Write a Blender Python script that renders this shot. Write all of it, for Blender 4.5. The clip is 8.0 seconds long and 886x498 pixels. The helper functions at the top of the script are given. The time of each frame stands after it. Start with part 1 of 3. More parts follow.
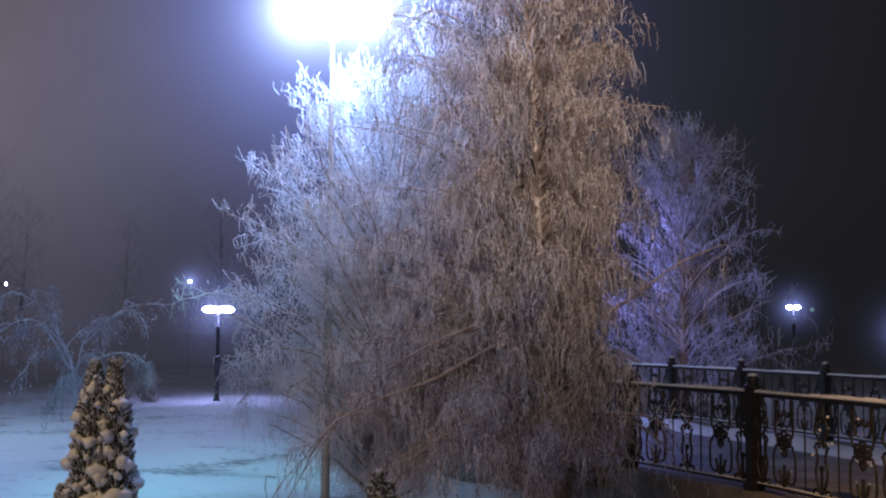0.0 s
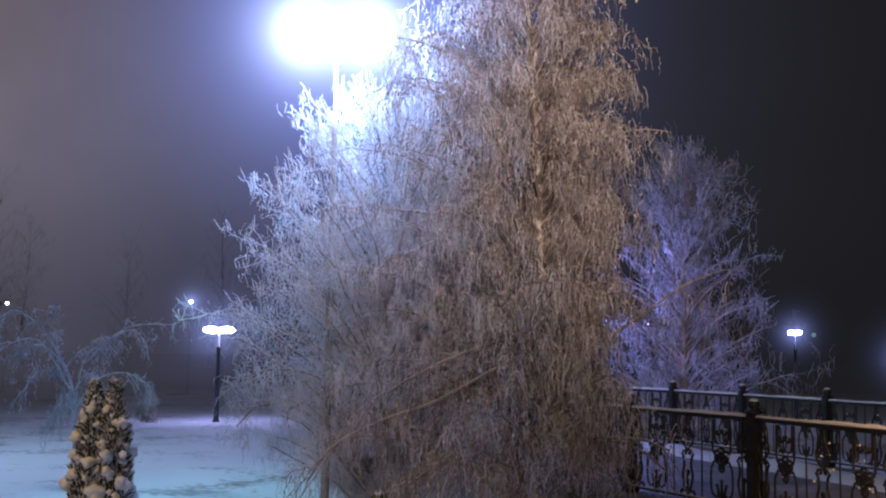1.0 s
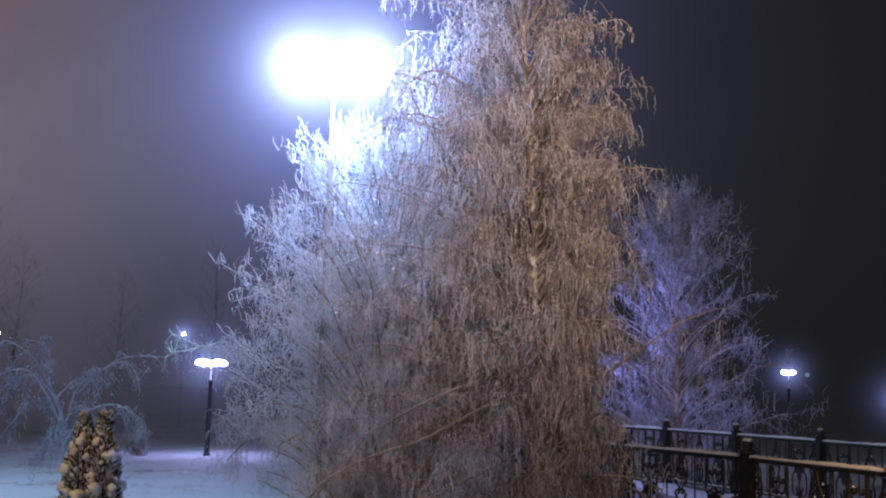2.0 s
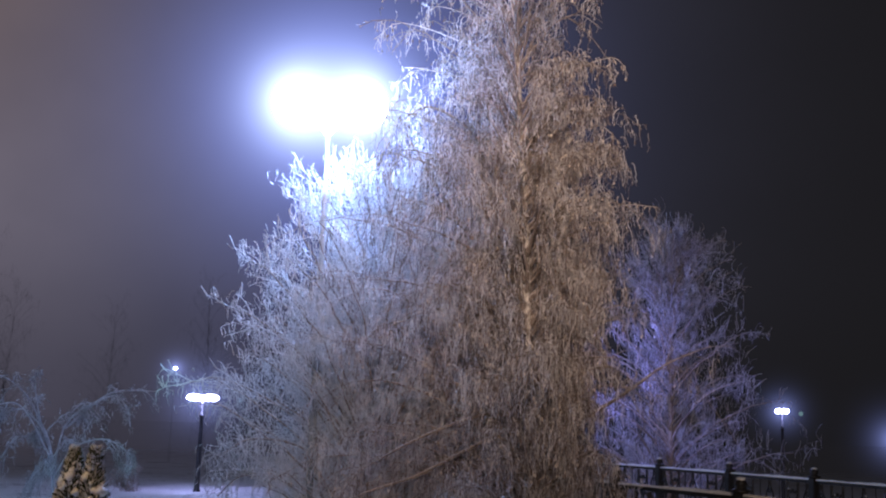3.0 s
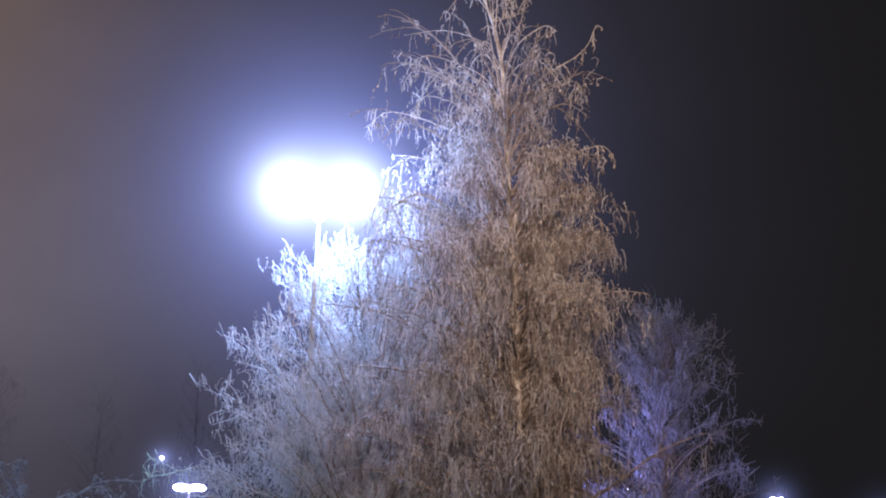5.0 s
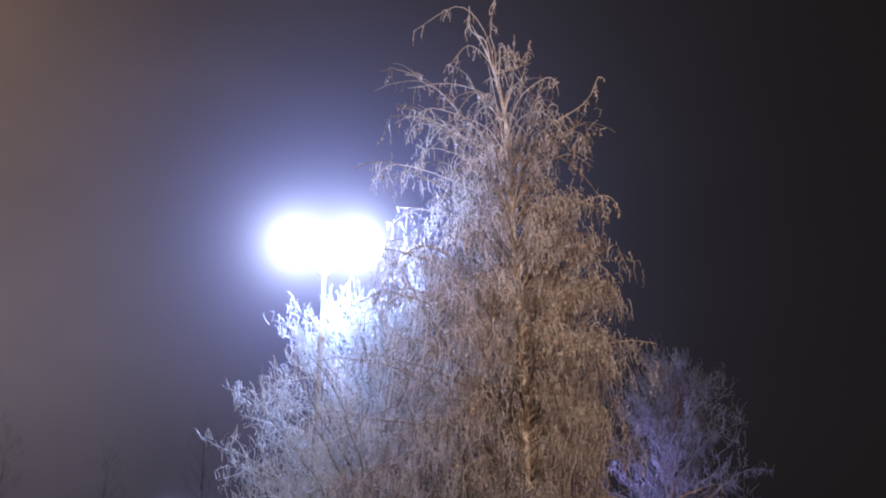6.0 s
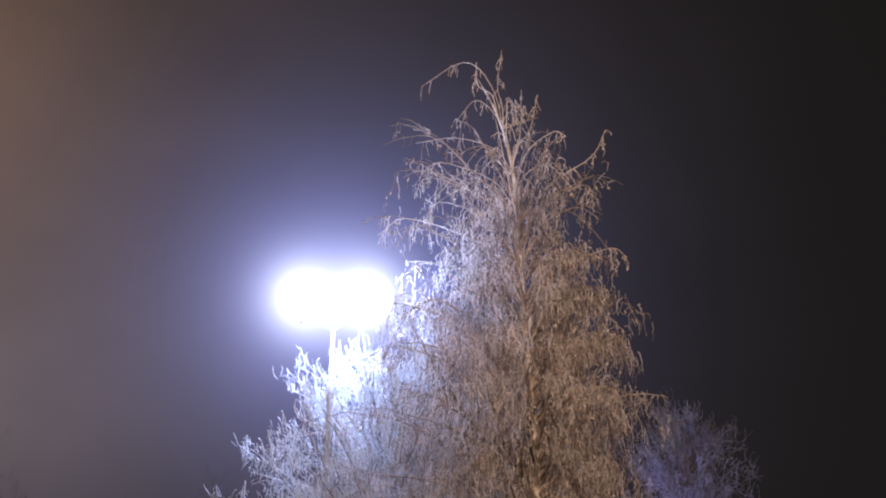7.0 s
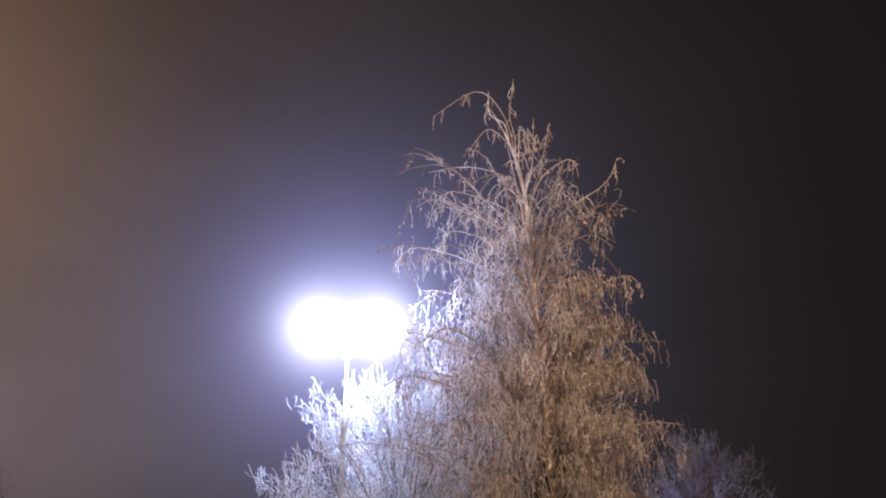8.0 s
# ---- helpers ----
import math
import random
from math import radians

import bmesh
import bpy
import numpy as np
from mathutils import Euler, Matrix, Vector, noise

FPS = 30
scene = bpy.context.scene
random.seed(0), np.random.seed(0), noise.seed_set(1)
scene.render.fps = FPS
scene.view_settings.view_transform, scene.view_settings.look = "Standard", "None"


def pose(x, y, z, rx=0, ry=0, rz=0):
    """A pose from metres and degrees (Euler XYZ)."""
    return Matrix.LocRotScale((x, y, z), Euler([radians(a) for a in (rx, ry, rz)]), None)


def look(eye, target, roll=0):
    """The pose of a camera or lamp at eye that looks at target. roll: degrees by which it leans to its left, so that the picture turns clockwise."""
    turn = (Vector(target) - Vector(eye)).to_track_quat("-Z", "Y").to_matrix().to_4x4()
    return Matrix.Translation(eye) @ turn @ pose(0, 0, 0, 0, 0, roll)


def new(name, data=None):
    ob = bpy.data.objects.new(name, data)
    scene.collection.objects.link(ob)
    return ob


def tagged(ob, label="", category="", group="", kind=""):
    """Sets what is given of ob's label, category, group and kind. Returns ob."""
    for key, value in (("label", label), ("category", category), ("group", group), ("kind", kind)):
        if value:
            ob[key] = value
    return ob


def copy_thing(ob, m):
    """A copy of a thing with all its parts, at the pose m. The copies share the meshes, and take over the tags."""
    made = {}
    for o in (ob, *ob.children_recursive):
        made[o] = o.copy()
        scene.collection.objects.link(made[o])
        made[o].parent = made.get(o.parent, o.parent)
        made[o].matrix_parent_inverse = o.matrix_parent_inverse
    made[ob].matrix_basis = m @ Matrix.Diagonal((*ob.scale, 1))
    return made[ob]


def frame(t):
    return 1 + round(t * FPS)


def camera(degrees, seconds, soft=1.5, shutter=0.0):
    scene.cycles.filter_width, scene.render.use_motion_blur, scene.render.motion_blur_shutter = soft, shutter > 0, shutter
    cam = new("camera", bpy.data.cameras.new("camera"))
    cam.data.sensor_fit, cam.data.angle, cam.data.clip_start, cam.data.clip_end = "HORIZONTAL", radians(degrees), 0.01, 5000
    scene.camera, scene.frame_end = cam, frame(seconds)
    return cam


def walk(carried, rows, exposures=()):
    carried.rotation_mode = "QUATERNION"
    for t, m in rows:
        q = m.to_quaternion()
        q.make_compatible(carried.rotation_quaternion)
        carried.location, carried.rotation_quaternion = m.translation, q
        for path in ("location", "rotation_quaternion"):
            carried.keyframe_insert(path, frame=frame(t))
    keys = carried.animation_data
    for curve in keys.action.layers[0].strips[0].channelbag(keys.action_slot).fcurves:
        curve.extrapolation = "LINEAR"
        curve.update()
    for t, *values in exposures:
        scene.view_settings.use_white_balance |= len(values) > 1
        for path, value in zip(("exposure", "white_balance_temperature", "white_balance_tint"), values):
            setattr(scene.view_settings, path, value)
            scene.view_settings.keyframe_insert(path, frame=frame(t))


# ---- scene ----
cam = camera(44.5, 8.0, soft=2.1)
EYE = 1.6
ROWS = [
    (0.0, 94.500, -0.498, -0.039), (0.5, 95.006, -0.663, 0.013), (1.0, 95.681, -0.962, 0.001), (1.5, 96.621, -1.331, -0.156),
    (3.0, 99.464, -1.997, -0.771), (3.5, 100.550, -2.006, -0.930), (4.0, 101.625, -1.932, -1.101), (4.5, 102.820, -1.961, -1.287),
    (6.0, 106.758, -1.259, -0.800), (6.5, 108.263, -1.095, -0.487), (7.0, 109.588, -1.065, -0.253), (7.5, 110.500, -0.997, 0.129),
    (8.0, 111.104, -0.904, 0.559),
]
walk(cam, [(t, pose(0, 0, EYE, rx, ry, rz)) for t, rx, ry, rz in ROWS],
     [(0.0, 0.12, 5210, 12), (0.8, 0.19, 5250, 12), (1.5, 0.22, 5320, 12), (3.0, 0.11, 5350, 12), (4.5, 0.1, 5430, 12), (6.0, -0.05, 5850, 14), (7.0, -0.06, 6200, 15), (8.0, -0.05, 6700, 15)])

# ---- sky: night mist, lit by the park lamp and by the town's sodium light ----
LAMP = Vector((-1.296, 12.3, 5.33))
world = bpy.data.worlds.new("night_mist")
scene.world = world
world.use_nodes = True
wn, wl = world.node_tree.nodes, world.node_tree.links
wn.clear()


def wmath(op, a, b=None):
    n = wn.new("ShaderNodeMath")
    n.operation = op
    for i, v in enumerate((a, b)):
        if v is None:
            continue
        if isinstance(v, (int, float)):
            n.inputs[i].default_value = v
        else:
            wl.new(v, n.inputs[i])
    return n.outputs[0]


wco = wn.new("ShaderNodeTexCoord")
wnorm = wn.new("ShaderNodeVectorMath")
wnorm.operation = "NORMALIZE"
wl.new(wco.outputs["Generated"], wnorm.inputs[0])


def halo(direction, degrees, colour):
    """A round glow in the mist that falls off with the angle from a light."""
    d = Vector(direction).normalized()
    dot = wn.new("ShaderNodeVectorMath")
    dot.operation = "DOT_PRODUCT"
    wl.new(wnorm.outputs[0], dot.inputs[0])
    dot.inputs[1].default_value = d
    angle = wmath("ARCCOSINE", wmath("MINIMUM", dot.outputs["Value"], 0.999999))
    fall = wmath("EXPONENT", wmath("MULTIPLY", angle, -1.0 / radians(degrees)))
    sc = wn.new("ShaderNodeVectorMath")
    sc.operation = "SCALE"
    sc.inputs[0].default_value = colour
    wl.new(fall, sc.inputs["Scale"])
    return sc.outputs[0]


def wadd(a, b):
    n = wn.new("ShaderNodeVectorMath")
    n.operation = "ADD"
    wl.new(a, n.inputs[0])
    wl.new(b, n.inputs[1])
    return n.outputs[0]


to_lamp = LAMP - Vector((0, 0, EYE))
total = halo(to_lamp, 6.6, (0.108, 0.1, 0.138))
total = wadd(total, halo((-0.58, 0.8, 0.42), 8.0, (0.34, 0.185, 0.088)))
total = wadd(total, halo((-0.42, 0.9, 0.2), 11.0, (0.1, 0.086, 0.096)))
# the mist is lit from above the trees, so it is darker low down, and it drifts a little
wnoise = wn.new("ShaderNodeTexNoise")
wnoise.inputs["Scale"].default_value, wnoise.inputs["Detail"].default_value = 5.0, 4
wl.new(wnorm.outputs[0], wnoise.inputs["Vector"])
wsep = wn.new("ShaderNodeSeparateXYZ")
wl.new(wnorm.outputs[0], wsep.inputs[0])
wrange = wn.new("ShaderNodeMapRange")
wrange.interpolation_type = "SMOOTHSTEP"
for k, v in ((1, -0.03), (2, 0.17), (3, 0.45), (4, 1.0)):
    wrange.inputs[k].default_value = v
wl.new(wsep.outputs[2], wrange.inputs[0])
drift = wn.new("ShaderNodeVectorMath")
drift.operation = "SCALE"
wl.new(total, drift.inputs[0])
wl.new(wmath("MULTIPLY", wrange.outputs[0], wmath("ADD", wmath("MULTIPLY", wnoise.outputs[0], 0.7), 0.65)), drift.inputs["Scale"])
base_sky = wn.new("ShaderNodeCombineXYZ")
for i, v in enumerate((0.0092, 0.0077, 0.0067)):
    base_sky.inputs[i].default_value = v
total = wadd(drift.outputs[0], base_sky.outputs[0])
total = wadd(total, halo((-0.36, 1.0, 0.01), 7.0, (0.034, 0.029, 0.038)))
for side in (-0.373, 0.373):
    to_head = to_lamp + Vector((side, 0, 0))
    total = wadd(total, halo(to_head, 0.85, (4.0, 4.2, 5.0)))
    total = wadd(total, halo(to_head, 3.2, (0.2, 0.25, 0.68)))
for lit, wide in (((-7.4, 35.6, 0.75), 0.7), ((12.95, 40.0, 1.1), 0.35), ((-14.0, 60.0, 2.8), 0.25), ((17.3, 40.5, 0.2), 0.45)):
    total = wadd(total, halo(lit, wide, (0.35, 0.37, 0.75)))
wbg = wn.new("ShaderNodeBackground")
wl.new(total, wbg.inputs["Color"])
wout = wn.new("ShaderNodeOutputWorld")
wl.new(wbg.outputs[0], wout.inputs["Surface"])


def light(name, kind, place, energy, colour, size):
    data = bpy.data.lights.new(name, kind)
    data.energy, data.color = energy, colour
    data.shadow_soft_size = size
    ob = new(name, data)
    ob.location = place
    return ob


def aimed(name, place, target, energy, colour, size, cone, blend):
    ob = light(name, "SPOT", place, energy, colour, size)
    ob.data.spot_size, ob.data.spot_blend = radians(cone), blend
    ob.matrix_basis = look(place, target)
    return ob


# the sodium street light beside the camera, outside the view; the lamps after it are unseen fills, added without
# fixtures
aimed("sodium_street_light", (0.3, -1.5, 5.6), (1.4, 12.0, 8.2), 6100, (1.0, 0.69, 0.46), 0.2, 74, 1.0)
# unseen pale teal fill, added to lift the lawn and the left trees
light("teal_fill_light", "POINT", (-11.0, 20.0, 8.0), 1500, (0.62, 0.79, 1.0), 0.25)
# unseen narrow green fill, added to tint the lawn snow
aimed("green_lawn_fill", (-6.4, 6.0, 6.5), (-3.5, 17.0, -0.5), 2300, (0.34, 1.0, 0.8), 0.15, 27, 1.0)
# unseen warm fill, added for the two thujas alone
aimed("warm_thuja_fill", (-5.2, 5.0, 6.0), (-2.6, 9.0, 0.2), 720, (1.0, 0.6, 0.24), 0.15, 44, 0.6)
# unseen violet fill, set inside the willow crown to give it lit patches
light("violet_crown_fill", "POINT", (3.9, 23.9, 3.3), 200, (0.38, 0.35, 1.0), 0.15)
# unseen orange fill, added to warm the front railing and spare the birch
aimed("orange_rail_fill", (3.2, 2.0, 5.5), (4.6, 9.0, 0.4), 2800, (1.0, 0.53, 0.2), 0.15, 30, 1.0)


# ---- materials ----
def shader(name, rough=0.7, metal=0.0):
    m = bpy.data.materials.new(name)
    m.use_nodes = True
    n, l = m.node_tree.nodes, m.node_tree.links
    b = n["Principled BSDF"]
    b.inputs["Roughness"].default_value, b.inputs["Metallic"].default_value = rough, metal
    return m, n, l, b


def mottled(name, dark, pale, scale=6.0, fine=60.0, rough=0.7, metal=0.0, bump=0.3, lo=0.35, hi=0.65, island=0.0, top=None):
    """A surface with stains at one size and grain at a finer one; top: a colour that lies on faces that look up, as snow does."""
    m, n, l, b = shader(name, rough, metal)
    co = n.new("ShaderNodeTexCoord")
    a, c = n.new("ShaderNodeTexNoise"), n.new("ShaderNodeTexNoise")
    a.inputs["Scale"].default_value, a.inputs["Detail"].default_value = scale, 4
    c.inputs["Scale"].default_value, c.inputs["Detail"].default_value = fine, 3
    mixed = n.new("ShaderNodeMath")
    mixed.operation = "MULTIPLY_ADD"
    l.new(co.outputs["Object"], a.inputs["Vector"])
    l.new(co.outputs["Object"], c.inputs["Vector"])
    l.new(c.outputs[0], mixed.inputs[0])
    mixed.inputs[1].default_value = 0.45
    half = n.new("ShaderNodeMath")
    half.operation = "MULTIPLY"
    half.inputs[1].default_value = 0.55
    l.new(a.outputs[0], half.inputs[0])
    l.new(half.outputs[0], mixed.inputs[2])
    value = mixed.outputs[0]
    if island:
        geo = n.new("ShaderNodeNewGeometry")
        shift = n.new("ShaderNodeMath")
        shift.operation = "MULTIPLY_ADD"
        l.new(geo.outputs["Random Per Island"], shift.inputs[0])
        shift.inputs[1].default_value = island
        less = n.new("ShaderNodeMath")
        less.operation = "SUBTRACT"
        l.new(value, less.inputs[0])
        less.inputs[1].default_value = island / 2
        l.new(less.outputs[0], shift.inputs[2])
        value = shift.outputs[0]
    ramp = n.new("ShaderNodeValToRGB")
    ramp.color_ramp.elements[0].position, ramp.color_ramp.elements[1].position = lo, hi
    ramp.color_ramp.elements[0].color, ramp.color_ramp.elements[1].color = (*dark, 1), (*pale, 1)
    l.new(value, ramp.inputs[0])
    colour = ramp.outputs[0]
    if top:
        geo2 = n.new("ShaderNodeNewGeometry")
        sep = n.new("ShaderNodeSeparateXYZ")
        l.new(geo2.outputs["Normal"], sep.inputs[0])
        up = n.new("ShaderNodeMapRange")
        up.inputs["From Min"].default_value, up.inputs["From Max"].default_value = 0.25, 0.75
        l.new(sep.outputs[2], up.inputs[0])
        mix = n.new("ShaderNodeMix")
        mix.data_type = "RGBA"
        l.new(up.outputs[0], mix.inputs[0])
        l.new(colour, mix.inputs[6])
        mix.inputs[7].default_value = (*top, 1)
        colour = mix.outputs[2]
    l.new(colour, b.inputs["Base Color"])
    if bump:
        bp = n.new("ShaderNodeBump")
        bp.inputs["Strength"].default_value, bp.inputs["Distance"].default_value = bump, 0.02
        l.new(mixed.outputs[0], bp.inputs["Height"])
        l.new(bp.outputs[0], b.inputs["Normal"])
    return m


def glowing(name, colour, strength):
    m, n, l, b = shader(name, 0.4)
    b.inputs["Base Color"].default_value = (0.8, 0.8, 0.8, 1)
    b.inputs["Emission Color"].default_value = (*colour, 1)
    b.inputs["Emission Strength"].default_value = strength
    return m


SNOW = mottled("snow", (0.62, 0.64, 0.68), (0.86, 0.87, 0.88), 0.9, 14.0, 0.6, bump=0.5)
LAWN = mottled("lawn_snow", (0.26, 0.25, 0.23), (0.86, 0.87, 0.88), 0.7, 7.0, 0.65, bump=0.9, lo=0.32, hi=0.47)
# mist put into the lawn material: it turns clear with distance
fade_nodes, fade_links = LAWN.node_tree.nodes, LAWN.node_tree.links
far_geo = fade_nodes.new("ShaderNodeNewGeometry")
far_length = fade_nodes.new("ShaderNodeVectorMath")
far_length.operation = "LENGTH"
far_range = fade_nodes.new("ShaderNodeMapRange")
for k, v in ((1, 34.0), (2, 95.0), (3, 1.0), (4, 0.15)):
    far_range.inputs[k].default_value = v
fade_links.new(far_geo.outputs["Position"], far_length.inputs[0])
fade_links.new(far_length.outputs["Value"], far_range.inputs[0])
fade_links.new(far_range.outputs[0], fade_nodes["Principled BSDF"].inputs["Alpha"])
PATH = mottled("trodden_snow", (0.1, 0.1, 0.105), (0.36, 0.36, 0.37), 1.3, 20.0, 0.6, bump=0.6)
STONE = mottled("plinth_stone", (0.12, 0.11, 0.1), (0.3, 0.28, 0.26), 3.0, 40.0, 0.8)
IRON = mottled("black_iron", (0.012, 0.012, 0.013), (0.04, 0.038, 0.036), 8.0, 90.0, 0.45, 0.3, 0.2)
BARK = mottled("frosted_birch_bark", (0.3, 0.24, 0.18), (0.8, 0.74, 0.66), 5.0, 38.0, 0.75, bump=0.5, lo=0.4, hi=0.55)
LIMB = mottled("frosted_limb_bark", (0.1, 0.07, 0.05), (0.5, 0.42, 0.36), 9.0, 70.0, 0.8, bump=0.4, top=(0.55, 0.5, 0.46))
TWIG = mottled("hoar_frosted_twig", (0.24, 0.19, 0.17), (0.9, 0.85, 0.83), 3.0, 45.0, 0.75, bump=0, island=0.55)
SPRAY = mottled("bright_frosted_spray", (0.5, 0.42, 0.35), (0.92, 0.86, 0.8), 3.0, 45.0, 0.7, bump=0, island=0.3)
LEAF = mottled("frosted_dry_leaf", (0.2, 0.13, 0.08), (0.85, 0.74, 0.62), 4.0, 50.0, 0.7, bump=0, island=0.6)
FROST = mottled("white_hoar_frost", (0.58, 0.58, 0.59), (0.9, 0.9, 0.91), 3.0, 45.0, 0.7, bump=0, island=0.4)
RIME = mottled("thin_rime_on_bark", (0.2, 0.18, 0.19), (0.62, 0.6, 0.63), 3.0, 45.0, 0.75, bump=0, island=0.4)
NEEDLE = mottled("dark_conifer_green", (0.03, 0.035, 0.016), (0.13, 0.13, 0.065), 8.0, 60.0, 0.7, bump=0, island=0.4)
# the lamp's light on the upper pole and arms is put into this paler steel
LIT_POLE = mottled("lamp_lit_grey_steel", (0.5, 0.51, 0.52), (0.72, 0.73, 0.74), 4.0, 60.0, 0.5, 0.2, 0.15)
DARKPOLE = mottled("dark_painted_steel", (0.02, 0.02, 0.025), (0.06, 0.06, 0.065), 4.0, 60.0, 0.5, 0.2, 0.15)
# darker copy for the same pole's lower half, where little lamp light falls
DIM_POLE = mottled("dim_grey_green_steel", (0.22, 0.24, 0.24), (0.36, 0.38, 0.38), 4.0, 60.0, 0.6, 0.1, 0.15)
# low alpha on far bark and poles stands in for the mist before them
WOOD_FAR = mottled("far_bark_in_mist", (0.03, 0.025, 0.025), (0.09, 0.08, 0.08), 2.0, 20.0, 0.9, bump=0)
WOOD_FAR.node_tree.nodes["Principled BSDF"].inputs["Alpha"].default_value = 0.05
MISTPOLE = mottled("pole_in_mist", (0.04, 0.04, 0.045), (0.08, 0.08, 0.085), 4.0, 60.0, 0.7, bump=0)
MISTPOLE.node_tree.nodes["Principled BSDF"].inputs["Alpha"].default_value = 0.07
BIG_GLOW = glowing("lit_opal_glass", (0.41, 0.56, 1.0), 100.0)
VIOLET_GLOW = glowing("lit_violet_white_glass", (0.6, 0.55, 1.0), 60.0)
FAR_GLOW = glowing("lit_far_glass", (0.8, 0.78, 1.0), 40.0)
DIM_GLOW = glowing("lit_dim_glass", (0.5, 0.8, 0.75), 0.2)
AMBER_GLOW = glowing("lit_amber_glass", (1.0, 0.55, 0.35), 12.0)


# ---- mesh helpers ----
def mesh_of(name, verts, faces, smooth=True):
    """A mesh from an array of places and an array of faces that all have as many corners."""
    verts, faces = np.asarray(verts, np.float32), np.asarray(faces, np.int32)
    me = bpy.data.meshes.new(name)
    count, corners = faces.shape
    me.vertices.add(len(verts))
    me.vertices.foreach_set("co", verts.ravel())
    me.loops.add(count * corners)
    me.loops.foreach_set("vertex_index", faces.ravel())
    me.polygons.add(count)
    me.polygons.foreach_set("loop_start", np.arange(0, count * corners, corners, dtype=np.int32))
    me.polygons.foreach_set("use_smooth", np.full(count, smooth))
    me.update(calc_edges=True)
    return me


def unit(a):
    return a / np.maximum(np.linalg.norm(a, axis=-1, keepdims=True), 1e-9)


def tubes(lines, radii, sides=3):
    """Tubes round many lines at once: lines (n, k, 3), radii (n, k). Gives places and four-cornered faces, the ends drawn to a point."""
    lines, radii = np.asarray(lines, float), np.asarray(radii, float)
    n, k, _ = lines.shape
    tangent = unit(np.gradient(lines, axis=1))
    mean = unit(lines[:, -1] - lines[:, 0])
    helper = np.where(np.abs(mean[:, 2:3]) > 0.8, np.array([[1.0, 0.3, 0.0]]), np.array([[0.0, 0.2, 1.0]]))
    side = unit(np.cross(tangent, helper[:, None, :]))
    other = np.cross(tangent, side)
    turn = np.arange(sides) * 2 * math.pi / sides
    ring = side[:, :, None, :] * np.cos(turn)[None, None, :, None] + other[:, :, None, :] * np.sin(turn)[None, None, :, None]
    verts = lines[:, :, None, :] + ring * radii[:, :, None, None]
    index = np.arange(n * k * sides).reshape(n, k, sides)
    a, b = index[:, :-1], index[:, 1:]
    faces = np.stack([a, np.roll(a, -1, 2), np.roll(b, -1, 2), b], -1).reshape(-1, 4)
    return verts.reshape(-1, 3), faces


def spindles(places, ways, length, width, rng):
    """Small leaves, pointed at both ends and three-sided: six triangles each."""
    n = len(places)
    ways = unit(ways)
    side = unit(np.cross(ways, rng.normal(size=(n, 3))))
    flat = np.cross(ways, side)
    mid = places + ways * (length * 0.45)[:, None]
    half = (width / 2)[:, None]
    v = np.stack([places, mid + side * half, mid - side * half * 0.8 + flat * half * 0.5, mid - side * half * 0.5 - flat * half * 0.5, places + ways * length[:, None]], 1)
    base = np.arange(n)[:, None, None] * 5
    shape = np.array([[0, 2, 1], [0, 3, 2], [0, 1, 3], [4, 1, 2], [4, 2, 3], [4, 3, 1]])[None]
    return v.reshape(-1, 3), (base + shape).reshape(-1, 3)


def part(name, data, material, parent=None, label="", place=None):
    """One mesh object, from a bmesh or a mesh, under a thing or a part."""
    if isinstance(data, bmesh.types.BMesh):
        me = bpy.data.meshes.new(name)
        data.to_mesh(me)
        data.free()
        data = me
    if material and not data.materials:
        data.materials.append(material)
    ob = new(name, data)
    if parent:
        ob.parent = parent
    if place is not None:
        ob.matrix_basis = place
    if label:
        ob["label"] = label
    return ob


def thing(name, place, label, category, group="", kind=""):
    ob = new(name)
    ob.empty_display_size = 0.2
    ob.matrix_basis = place if isinstance(place, Matrix) else Matrix.Translation(place)
    return tagged(ob, label, category, group, kind)


def box(sx, sy, sz, bevel=0.008, centre=(0, 0, 0)):
    bm = bmesh.new()
    bmesh.ops.create_cube(bm, size=1)
    bmesh.ops.scale(bm, vec=(sx, sy, sz), verts=bm.verts)
    if bevel:
        bmesh.ops.bevel(bm, geom=bm.edges[:], offset=bevel, segments=2, affect="EDGES")
    bmesh.ops.translate(bm, vec=centre, verts=bm.verts)
    return bm


def lathe(profile, sides=20):
    """A turned body from rows of radius and height."""
    bm = bmesh.new()
    rings = []
    for r, z in profile:
        rings.append([bm.verts.new((r * math.cos(a), r * math.sin(a), z)) for a in (2 * math.pi * i / sides for i in range(sides))])
    for a, b in zip(rings, rings[1:]):
        for i in range(sides):
            f = bm.faces.new((a[i], a[(i + 1) % sides], b[(i + 1) % sides], b[i]))
            f.smooth = True
    bm.faces.new(rings[0][::-1])
    bm.faces.new(rings[-1])
    return bm


def curve_line(points, k):
    """k places along a smooth curve through a few control points."""
    p = np.asarray(points, float)
    p = np.vstack([2 * p[0] - p[1], p, 2 * p[-1] - p[-2]])
    out = []
    for u in np.linspace(0, len(p) - 3 - 1e-6, k):
        i, s = int(u), u - int(u)
        a, b, c, d = p[i:i + 4]
        out.append(0.5 * (2 * b + (c - a) * s + (2 * a - 5 * b + 4 * c - d) * s * s + (3 * b - a - 3 * c + d) * s ** 3))
    return np.array(out)


def lump(size, rng, rough=0.25, level=2):
    bm = bmesh.new()
    bmesh.ops.create_icosphere(bm, subdivisions=level, radius=size)
    shift = Vector(rng.uniform(-50, 50, 3))
    for v in bm.verts:
        v.co *= 1 + rough * 2 * noise.noise(v.co * (1.3 / size) + shift)
    for f in bm.faces:
        f.smooth = True
    return bm


